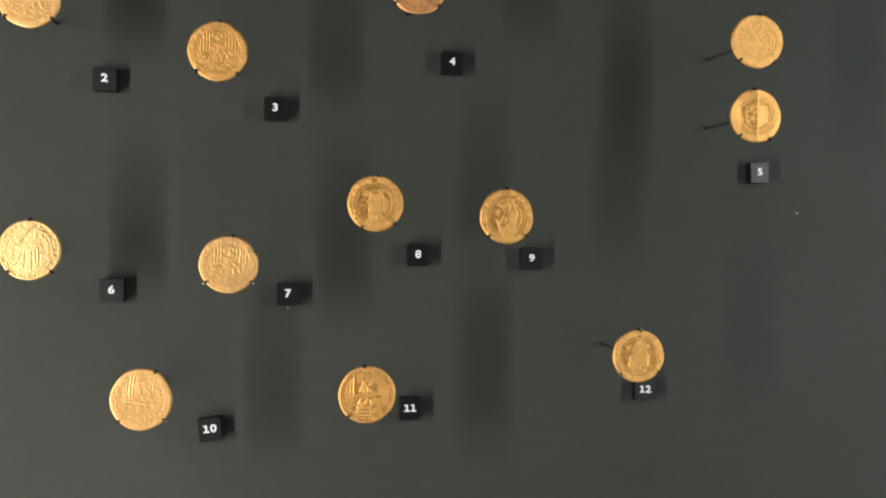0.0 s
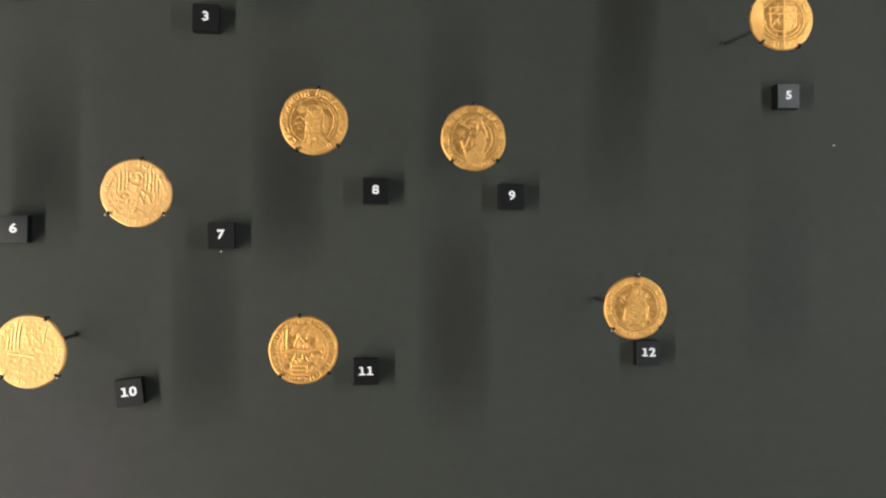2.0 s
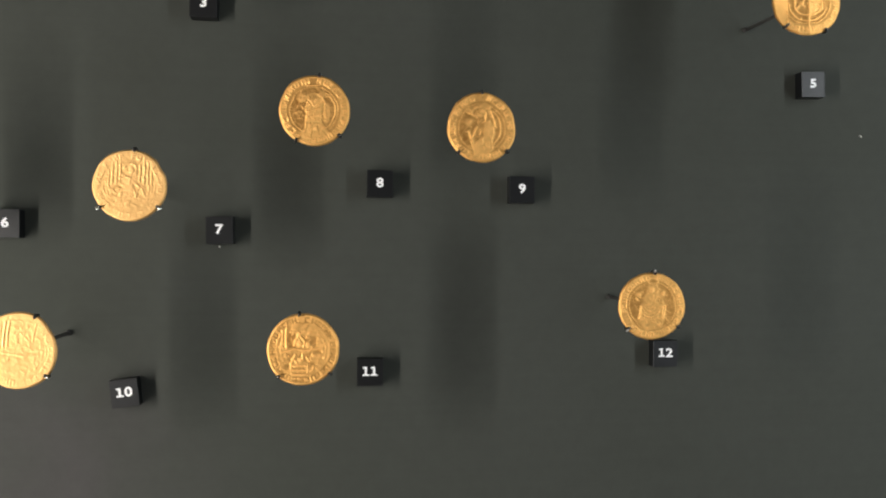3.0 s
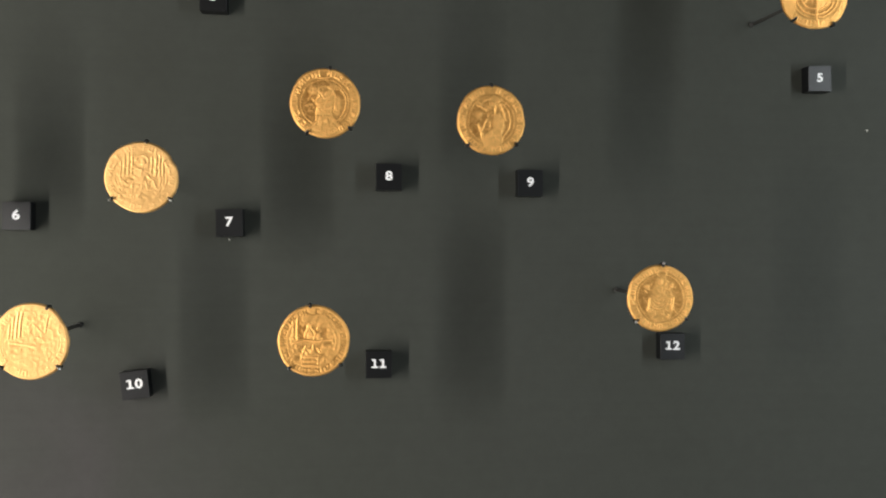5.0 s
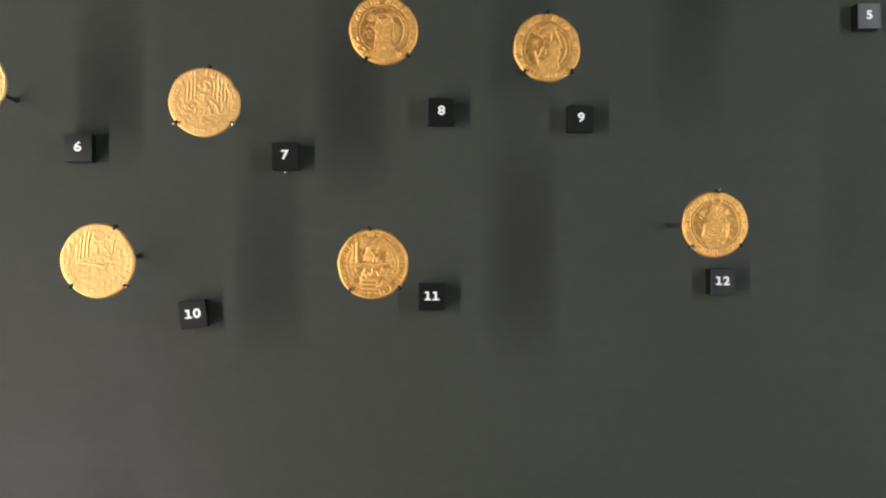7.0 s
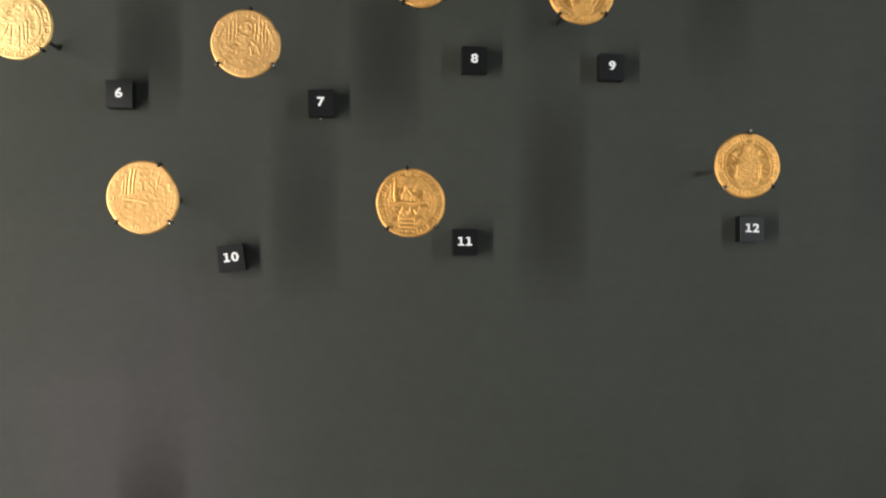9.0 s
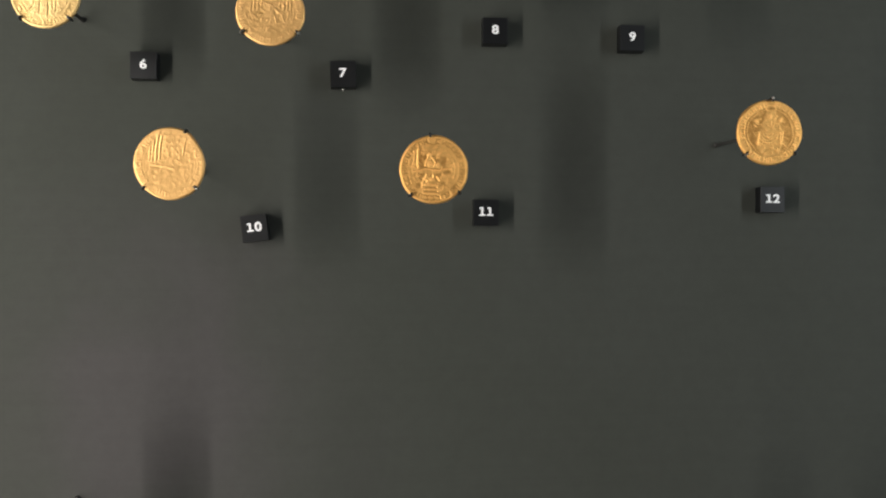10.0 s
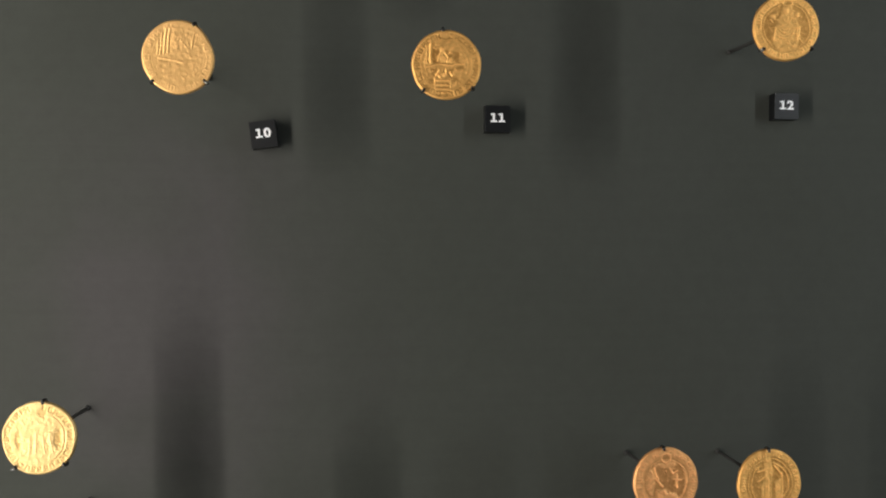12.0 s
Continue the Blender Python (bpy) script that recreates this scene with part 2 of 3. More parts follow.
def plate(u, v, outline, soft=0.022):
    """A flat raised patch with a straight-sided outline and softly sloping edges."""
    near = np.full_like(u, 9.0)
    inside = np.zeros(u.shape, dtype=bool)
    for (x0, y0), (x1, y1) in zip(outline, outline[1:] + outline[:1]):
        dx, dy = x1 - x0, y1 - y0
        k = np.clip(((u - x0) * dx + (v - y0) * dy) / (dx * dx + dy * dy + 1e-9), 0, 1)
        near = np.minimum(near, np.hypot(u - x0 - k * dx, v - y0 - k * dy))
        if dy:
            inside ^= ((y0 > v) != (y1 > v)) & (u < x0 + (v - y0) * dx / dy)
    return 1 / (1 + np.exp(np.clip(np.where(inside, -near, near) / soft * 2.2, -30, 30)))


def cut(h, *grooves):
    """Sinks grooves into what is there; each is a layer of depths."""
    for g in grooves:
        h = h - g
    return np.clip(h, 0, None)


def border(u, v, inner=0.68, level=0.34, ring=0.56):
    """The raised band of the legend inside a thin ring; the field within lies lower."""
    r = np.sqrt(u * u + v * v)
    band = level / (1 + np.exp(-(r - inner - 0.05) / 0.014))
    beads = 0.72 + 0.28 * np.cos(58 * np.arctan2(v, u))
    return most(band, ring * beads * np.exp(-np.abs((r - inner) / 0.024) ** 2.4))


def low_border(u, v, inner=0.74, level=0.44, field=0.34):
    """A worn coin's border: hardly higher than the field, which itself is rubbed level."""
    r = np.sqrt(u * u + v * v)
    return field + (level - field) / (1 + np.exp(-(r - inner) / 0.03))


def strokes(u, v, w, *lines):
    """Several raised strokes of one width."""
    h = np.zeros_like(u)
    for a, b in lines:
        h = most(h, ridge(u, v, a, b, w))
    return h


def crumbs(u, v, rng, count, x0, x1, y0, y1, size=0.04):
    """Small worn lumps and short strokes."""
    h = np.zeros_like(u)
    for k in range(count):
        x, y = rng.uniform(x0, x1), rng.uniform(y0, y1)
        if rng.random() < 0.5:
            h = most(h, rng.uniform(0.5, 0.95) * lump(u, v, x, y, size * rng.uniform(0.7, 1.3), size * rng.uniform(0.7, 1.3)))
        else:
            a = rng.uniform(0, 6.28)
            h = most(h, rng.uniform(0.5, 0.95) * ridge(u, v, (x, y), (x + 0.12 * math.cos(a), y + 0.12 * math.sin(a)), 0.022))
    return h


def motif_pleats(u, v, rng):
    """A blocky upright form that breaks into the band, with loops above, a long oval beside it and a pleated foot."""
    h = most(border(u, v), 0.62 * hoop(u, v, 0, 0, 0.60, 0.60, 0.016, -70, 60))
    body = plate(u, v, [(-0.18, 0.48), (0.18, 0.50), (0.28, 0.24), (0.24, -0.09), (0.24, -0.36), (0.34, -0.55), (0.50, -0.66), (0.24, -0.90), (-0.20, -0.90), (-0.46, -0.70), (-0.27, -0.52), (-0.25, -0.36), (-0.21, -0.09), (-0.26, 0.10), (-0.20, 0.29)])
    h = most(h, 0.58 * body, 0.62 * lump(u, v, -0.33, 0.36, 0.14, 0.12, 2), 0.60 * lump(u, v, 0.36, -0.06, 0.10, 0.30, 3), 0.5 * lump(u, v, 0.22, 0.46, 0.10, 0.10))
    h = most(h, 0.85 * hoop(u, v, -0.03, 0.28, 0.16, 0.14, 0.024, -175, -5), 0.8 * ridge(u, v, (0.20, 0.40), (0.30, 0.18), 0.024), 0.8 * strokes(u, v, 0.022, ((-0.22, -0.02), (0.20, 0.06)), ((-0.2, -0.18), (0.2, -0.14))))
    h = cut(h, 0.38 * lump(u, v, -0.02, 0.40, 0.13, 0.07), 0.30 * lump(u, v, -0.36, 0.36, 0.04, 0.05), 0.22 * strokes(u, v, 0.022, ((0.27, 0.22), (0.22, -0.28)), ((-0.22, -0.34), (0.24, -0.34)), ((0.34, 0.10), (0.38, -0.26))),
            0.20 * strokes(u, v, 0.024, ((-0.18, -0.42), (-0.26, -0.66)), ((-0.06, -0.60), (-0.08, -0.72)), ((0.10, -0.42), (0.14, -0.66)), ((0.20, -0.56), (0.34, -0.68))))
    hat = plate(u, v, [(-0.22, 0.74), (-0.14, 0.92), (0.10, 0.94), (0.19, 0.76)])
    h = h * (1 - 0.72 * hat)
    h = most(h, 0.85 * strokes(u, v, 0.022, ((-0.24, 0.72), (-0.15, 0.93)), ((0.21, 0.74), (0.12, 0.94)), ((-0.20, 0.72), (0.18, 0.73))), 0.95 * lump(u, v, 0.02, -0.50, 0.08, 0.08, 3), 0.8 * hoop(u, v, 0.22, -0.76, 0.09, 0.07, 0.022), 0.7 * hoop(u, v, -0.2, -0.72, 0.09, 0.07, 0.022))
    return most(h, 0.60 * crumbs(u, v, rng, 40, -0.46, 0.46, -0.3, 0.5, 0.028))


def motif_staff(u, v, rng):
    """A forked rod and a bright leaning mass over a broad foot, with deep crescents on both sides."""
    h = most(border(u, v), 0.62 * hoop(u, v, 0, 0, 0.55, 0.60, 0.018, -60, 60))
    h = most(h, 0.62 * plate(u, v, [(0.06, 0.14), (0.20, 0.22), (0.34, 0.04), (0.38, -0.16), (0.30, -0.40), (0.34, -0.62), (0.10, -0.86), (-0.22, -0.82), (-0.28, -0.56), (-0.16, -0.40), (0.06, -0.24)]),
             0.58 * lump(u, v, -0.40, 0.16, 0.13, 0.12, 2), 0.5 * plate(u, v, [(-0.42, 0.52), (-0.16, 0.62), (0.10, 0.72), (0.30, 0.62), (0.20, 0.50), (-0.10, 0.56), (-0.3, 0.42)]))
    h = most(h, 0.68 * strokes(u, v, 0.026, ((0.26, 0.48), (0.42, 0.02)), ((0.12, 0.42), (0.10, 0.22)), ((-0.38, -0.10), (-0.26, -0.42)), ((-0.15, 0.02), (-0.26, -0.28)), ((-0.40, 0.44), (-0.14, 0.28))),
             0.74 * lump(u, v, 0.20, -0.08, 0.13, 0.20, 1.6), 0.68 * ridge(u, v, (-0.28, -0.40), (-0.22, -0.66), 0.035), 0.7 * lump(u, v, 0.02, 0.46, 0.09, 0.08))
    h = cut(h, 0.40 * lump(u, v, -0.15, 0.46, 0.09, 0.07), 0.30 * lump(u, v, -0.28, 0.56, 0.06, 0.06), 0.28 * ridge(u, v, (-0.06, 0.10), (-0.10, -0.36), 0.03), 0.2 * ridge(u, v, (0.06, -0.36), (0.10, -0.62), 0.024), 0.2 * ridge(u, v, (0.24, -0.34), (0.26, -0.6), 0.024))
    return most(h, 0.60 * crumbs(u, v, rng, 44, -0.44, 0.44, -0.74, 0.6, 0.028))


def motif_swirl(u, v, rng):
    """Nested hanging folds on a broad rounded form under a small boss, inside one thin ring."""
    h = most(border(u, v, 0.70, 0.42, 0.56))
    h = most(h, 0.46 * plate(u, v, [(-0.12, 0.66), (0.14, 0.66), (0.26, 0.34), (0.40, 0.02), (0.38, -0.34), (0.28, -0.70), (-0.2, -0.76), (-0.42, -0.44), (-0.34, -0.02), (-0.24, 0.30)], 0.03))
    for k in range(4):
        h = most(h, 0.66 * hoop(u, v, -0.06, 0.02, 0.09 + 0.075 * k, 0.10 + 0.085 * k, 0.022, -165, -15))
        h = cut(h, 0.20 * hoop(u, v, -0.06, 0.02, 0.127 + 0.075 * k, 0.142 + 0.085 * k, 0.02, -165, -15))
    h = most(h, 0.85 * lump(u, v, -0.02, 0.48, 0.12, 0.12), 0.7 * hoop(u, v, 0.02, 0.74, 0.15, 0.09, 0.026), 0.62 * lump(u, v, -0.42, 0.34, 0.09, 0.08), 0.62 * lump(u, v, 0.30, 0.36, 0.10, 0.09),
             0.85 * strokes(u, v, 0.030, ((-0.32, -0.02), (-0.40, -0.36)), ((0.32, -0.02), (0.30, -0.34)), ((0.40, 0.0), (0.34, -0.3))))
    h = cut(h, 0.36 * lump(u, v, 0.20, -0.48, 0.09, 0.07), 0.3 * lump(u, v, -0.24, 0.46, 0.06, 0.09), 0.3 * lump(u, v, 0.20, 0.52, 0.05, 0.09), 0.25 * ridge(u, v, (0.36, -0.04), (0.32, -0.3), 0.018), 0.25 * lump(u, v, 0.0, 0.74, 0.07, 0.04))
    h = cut(h, 0.30 * lump(u, v, 0.52, 0.06, 0.09, 0.30, 3), 0.22 * lump(u, v, -0.52, 0.02, 0.08, 0.24, 3), 0.22 * lump(u, v, -0.30, 0.12, 0.06, 0.10), 0.22 * lump(u, v, 0.22, 0.14, 0.07, 0.08), 0.22 * lump(u, v, -0.14, -0.56, 0.10, 0.05))
    return most(h, 0.60 * crumbs(u, v, rng, 46, -0.46, 0.44, -0.66, 0.6, 0.028))


def motif_robe(u, v, rng):
    """Long hanging folds under a leaning oval, between thin arcs, mostly pale and level."""
    h = most(low_border(u, v, 0.74, 0.55, 0.50))
    h = most(h, 0.66 * plate(u, v, [(-0.28, 0.10), (-0.10, 0.36), (0.10, 0.74), (0.24, 0.66), (0.24, 0.26), (0.40, -0.10), (0.40, -0.62), (-0.12, -0.72), (-0.44, -0.54)], 0.03))
    h = most(h, 0.8 * strokes(u, v, 0.028, ((-0.44, 0.16), (-0.16, 0.04)), ((-0.40, 0.04), (-0.22, 0.02)), ((0.02, -0.60), (0.10, -0.74)), ((0.22, -0.58), (0.34, -0.74)), ((-0.14, -0.58), (-0.02, -0.84))))
    h = cut(h, 0.42 * strokes(u, v, 0.028, ((-0.20, -0.02), (-0.40, -0.50)), ((-0.13, -0.04), (-0.15, -0.56)), ((0.10, -0.06), (0.10, -0.62)), ((0.32, 0.14), (0.32, -0.52)), ((0.20, 0.0), (0.22, -0.4))),
            0.34 * lump(u, v, -0.20, 0.30, 0.08, 0.09), 0.28 * ridge(u, v, (-0.18, 0.36), (0.10, 0.72), 0.06), 0.3 * hoop(u, v, 0, 0, 0.70, 0.70, 0.014, 120, 181), 0.3 * hoop(u, v, 0, 0, 0.70, 0.70, 0.014, -181, -130),
            0.3 * hoop(u, v, 0, 0, 0.68, 0.68, 0.014, -50, 50), 0.22 * lump(u, v, 0.44, 0.06, 0.10, 0.3), 0.18 * lump(u, v, -0.48, -0.04, 0.08, 0.26))
    return most(h, 0.7 * crumbs(u, v, rng, 10, 0.2, 0.5, 0.1, 0.5, 0.03))


def motif_halo(u, v, rng):
    """A pale crowded form between two sunk ovals of darker colour, inside a sharp ring."""
    h = most(low_border(u, v, 0.72, 0.58, 0.56))
    h = cut(h, 0.50 * lump(u, v, -0.54, -0.04, 0.10, 0.26, 3), 0.50 * lump(u, v, 0.52, 0.0, 0.13, 0.30, 3), 0.32 * lump(u, v, 0.10, 0.68, 0.13, 0.14, 3), 0.34 * hoop(u, v, 0, 0, 0.71, 0.71, 0.016, -60, 60))
    h = most(h, 0.9 * strokes(u, v, 0.028, ((-0.24, 0.0), (-0.28, -0.44)), ((-0.06, 0.10), (-0.10, -0.40)), ((0.10, 0.04), (0.14, -0.42)), ((0.28, 0.14), (0.36, -0.38)), ((-0.2, 0.3), (0.2, 0.34))))
    h = cut(h, 0.28 * strokes(u, v, 0.024, ((-0.16, -0.06), (-0.20, -0.40)), ((0.02, 0.2), (0.06, 0.10)), ((0.2, -0.04), (0.25, -0.36)), ((-0.02, -0.16), (0.06, -0.06))))
    return most(h, 0.85 * crumbs(u, v, rng, 34, -0.4, 0.4, -0.55, 0.5, 0.034))


def motif_wings(u, v, rng):
    """A looped boss over a wide sunk field with two light branching forms in it."""
    h = most(border(u, v, 0.64, 0.52, 0.6), 0.66 * hoop(u, v, 0.04, -0.04, 0.58, 0.60, 0.02, -80, 40))
    h = most(h, 0.6 * lump(u, v, -0.50, -0.04, 0.14, 0.4, 3), 0.9 * hoop(u, v, 0.01, 0.70, 0.14, 0.13, 0.03), 0.55 * lump(u, v, 0.0, 0.48, 0.34, 0.10, 3), 0.85 * strokes(u, v, 0.03, ((-0.36, 0.40), (-0.26, 0.02)), ((-0.36, 0.10), (-0.12, -0.12)), ((0.10, 0.40), (0.20, 0.22)), ((0.20, 0.22), (0.34, 0.30)), ((0.20, 0.06), (0.44, 0.02)), ((0.30, 0.2), (0.34, -0.2))),
             0.85 * lump(u, v, -0.10, -0.30, 0.12, 0.08), 0.6 * lump(u, v, 0.26, 0.14, 0.10, 0.09), 0.62 * plate(u, v, [(-0.3, -0.3), (0.3, -0.34), (0.4, -0.7), (-0.3, -0.74)]))
    h = cut(h, 0.34 * lump(u, v, 0.01, 0.70, 0.09, 0.08))
    return most(h, 0.62 * crumbs(u, v, rng, 20, -0.42, 0.42, -0.7, 0.4, 0.03))


def motif_twin(u, v, rng):
    """Two leaning forms under a small boss with crossing bands, inside a double ring."""
    h = most(border(u, v, 0.70, 0.44, 0.62), 0.68 * hoop(u, v, 0, 0, 0.58, 0.58, 0.018, -80, 80), 0.68 * hoop(u, v, 0, 0, 0.60, 0.60, 0.018, 120, 181), 0.68 * hoop(u, v, 0, 0, 0.60, 0.60, 0.018, -181, -130))
    h = most(h, 0.60 * plate(u, v, [(-0.20, 0.66), (0.06, 0.70), (0.10, 0.34), (0.02, 0.0), (0.06, -0.6), (-0.3, -0.66), (-0.28, -0.1), (-0.16, 0.3)]), 0.55 * plate(u, v, [(0.14, -0.02), (0.34, 0.12), (0.40, -0.5), (0.16, -0.6)]),
             0.85 * lump(u, v, -0.06, 0.68, 0.11, 0.10), 0.85 * strokes(u, v, 0.030, ((-0.38, 0.34), (-0.02, 0.44)), ((-0.40, 0.06), (0.0, 0.30)), ((0.14, 0.5), (0.40, 0.2)), ((0.38, 0.26), (0.38, -0.3)), ((-0.06, 0.1), (-0.10, -0.5))))
    h = cut(h, 0.3 * strokes(u, v, 0.024, ((-0.18, 0.2), (-0.2, -0.4)), ((0.0, 0.2), (0.0, -0.4))), 0.3 * lump(u, v, -0.05, 0.72, 0.05, 0.05))
    return most(h, 0.62 * crumbs(u, v, rng, 20, -0.4, 0.4, -0.66, 0.5, 0.03))


def motif_throne(u, v, rng):
    """Fine upright pillars on both sides, nested side arcs and a low pile of worn folds under a small canopy."""
    h = low_border(u, v, 0.74, 0.52, 0.40)
    for k, rr in enumerate((0.70, 0.62, 0.54)):
        h = most(h, (0.72 - 0.05 * k) * most(hoop(u, v, 0, 0, rr, rr, 0.020, -45, 10), hoop(u, v, 0, 0, rr, rr, 0.020, 165, 181), hoop(u, v, 0, 0, rr, rr, 0.020, -181, -140)))
    for x, lo, hi in ((-0.56, 0.00, 0.40), (-0.46, 0.02, 0.62), (-0.35, 0.02, 0.80), (-0.26, 0.08, 0.60), (0.28, 0.10, 0.58), (0.40, 0.02, 0.80), (0.50, 0.02, 0.66), (0.60, 0.0, 0.40)):
        h = most(h, rng.uniform(0.66, 0.80) * ridge(u, v, (x, lo), (x + 0.01, hi), 0.022))
        h = cut(h, 0.22 * ridge(u, v, (x + 0.05, lo), (x + 0.055, hi), 0.020))
    h = most(h, 0.8 * hoop(u, v, 0.02, 0.46, 0.16, 0.16, 0.026, -10, 190), 0.8 * lump(u, v, 0.05, 0.42, 0.09, 0.10), 0.62 * lump(u, v, 0.02, 0.05, 0.28, 0.24, 2), 0.75 * strokes(u, v, 0.03, ((-0.10, 0.24), (0.18, 0.16)), ((0.02, 0.2), (0.30, -0.06)), ((0.14, -0.10), (0.18, -0.34)), ((0.34, -0.08), (0.40, -0.30))))
    h = cut(h, 0.26 * lump(u, v, -0.28, -0.08, 0.14, 0.10), 0.24 * lump(u, v, 0.14, -0.02, 0.05, 0.08), 0.22 * lump(u, v, -0.16, 0.40, 0.05, 0.10), 0.22 * lump(u, v, 0.22, 0.46, 0.05, 0.10), 0.22 * lump(u, v, 0.28, -0.2, 0.05, 0.1), 0.2 * lump(u, v, -0.36, -0.26, 0.08, 0.06))
    return most(h, 0.74 * crumbs(u, v, rng, 48, -0.5, 0.5, -0.62, 0.30, 0.034))


def motif_tracery(u, v, rng):
    """Long uprights on one side over a ledge, with thin arcs opposite, mostly rubbed flat."""
    h = low_border(u, v, 0.76, 0.52, 0.46)
    h = most(h, 0.72 * hoop(u, v, 0, 0, 0.72, 0.72, 0.018, -55, 20), 0.66 * hoop(u, v, 0, 0, 0.63, 0.63, 0.018, -50, 10), 0.7 * hoop(u, v, 0, 0, 0.72, 0.72, 0.018, 150, 181), 0.7 * hoop(u, v, 0, 0, 0.72, 0.72, 0.018, -181, -140))
    for x, lo, hi in ((-0.58, 0.0, 0.40), (-0.50, 0.02, 0.60), (-0.40, 0.05, 0.78), (-0.31, 0.08, 0.76), (0.36, 0.30, 0.76)):
        h = most(h, rng.uniform(0.75, 0.92) * ridge(u, v, (x, lo), (x + 0.015, hi), 0.022))
        h = cut(h, 0.24 * ridge(u, v, (x + 0.048, lo), (x + 0.06, hi), 0.018))
    h = most(h, 0.80 * ridge(u, v, (-0.54, -0.08), (0.12, -0.12), 0.026), 0.72 * ridge(u, v, (-0.16, 0.14), (-0.02, 0.50), 0.03), 0.72 * ridge(u, v, (0.02, 0.46), (0.20, 0.30), 0.026), 0.7 * hoop(u, v, -0.06, 0.66, 0.12, 0.12, 0.024), 0.72 * hoop(u, v, 0.16, 0.0, 0.18, 0.14, 0.03, 0, 170), 0.66 * lump(u, v, -0.08, 0.30, 0.08, 0.14))
    h = cut(h, 0.24 * ridge(u, v, (-0.50, -0.14), (0.08, -0.18), 0.018), 0.26 * lump(u, v, -0.40, -0.30, 0.08, 0.07), 0.26 * lump(u, v, -0.17, -0.26, 0.07, 0.09), 0.2 * lump(u, v, 0.10, -0.30, 0.05, 0.08), 0.22 * lump(u, v, -0.12, 0.18, 0.05, 0.08), 0.2 * lump(u, v, 0.28, -0.1, 0.05, 0.1))
    return most(h, 0.66 * crumbs(u, v, rng, 26, -0.45, 0.5, -0.50, 0.3, 0.032))


def motif_shield(u, v, rng):
    """A barred shield under a level beam, a peaked form above it and a sunk upright panel beside."""
    h = low_border(u, v, 0.72, 0.52, 0.40)
    for rr in (0.72, 0.62):
        h = most(h, 0.70 * most(hoop(u, v, 0, 0, rr, rr, 0.018, -30, 50), hoop(u, v, 0, 0, rr, rr, 0.018, 140, 181), hoop(u, v, 0, 0, rr, rr, 0.018, -181, -160)))
    h = cut(h, 0.42 * plate(u, v, [(-0.43, 0.06), (-0.43, 0.66), (-0.32, 0.66), (-0.30, 0.42), (-0.12, 0.52), (0.08, 0.40), (0.40, 0.36), (0.36, 0.05)]), 0.42 * plate(u, v, [(-0.46, -0.10), (-0.40, -0.30), (-0.26, -0.36), (0.18, -0.34), (0.24, -0.10)]),
            0.40 * ridge(u, v, (0.30, -0.08), (0.48, -0.07), 0.04), 0.34 * lump(u, v, -0.40, -0.46, 0.10, 0.07), 0.34 * lump(u, v, 0.28, -0.42, 0.12, 0.06), 0.34 * hoop(u, v, -0.02, 0.82, 0.12, 0.07, 0.028, -170, -10), 0.24 * lump(u, v, -0.5, 0.3, 0.03, 0.3))
    h = most(h, 0.86 * ridge(u, v, (-0.58, -0.08), (-0.22, 0.03), 0.030), 0.86 * ridge(u, v, (-0.22, 0.03), (0.20, -0.02), 0.030), 0.7 * ridge(u, v, (0.22, 0.02), (0.52, 0.02), 0.028), 0.82 * ridge(u, v, (-0.46, 0.05), (-0.46, 0.68), 0.024), 0.7 * ridge(u, v, (-0.56, 0.04), (-0.55, 0.5), 0.02),
             0.74 * ridge(u, v, (-0.12, 0.42), (-0.24, 0.12), 0.028), 0.70 * ridge(u, v, (-0.08, 0.40), (0.06, 0.22), 0.026), 0.74 * ridge(u, v, (0.06, 0.22), (0.00, 0.08), 0.03), 0.7 * lump(u, v, -0.10, 0.18, 0.10, 0.13), 0.66 * lump(u, v, 0.14, 0.14, 0.08, 0.08), 0.8 * lump(u, v, -0.11, 0.44, 0.07, 0.07), 0.62 * lump(u, v, 0.16, 0.36, 0.06, 0.05),
             0.74 * strokes(u, v, 0.026, ((-0.22, -0.14), (-0.30, -0.34)), ((-0.26, -0.24), (-0.18, -0.34)), ((-0.03, -0.12), (-0.02, -0.24)), ((0.10, -0.20), (0.18, -0.32))), 0.66 * lump(u, v, -0.06, -0.28, 0.10, 0.07))
    for y in (-0.44, -0.565, -0.69, -0.79):
        h = most(h, 0.84 * ridge(u, v, (-0.26, y), (0.10, y), 0.026))
        h = cut(h, 0.36 * ridge(u, v, (-0.26, y - 0.062), (0.10, y - 0.062), 0.022))
    return most(h, 0.7 * strokes(u, v, 0.02, ((-0.32, -0.40), (-0.30, -0.80)), ((0.14, -0.40), (0.13, -0.80))), 0.62 * crumbs(u, v, rng, 44, -0.5, 0.5, -0.6, 0.6, 0.028))


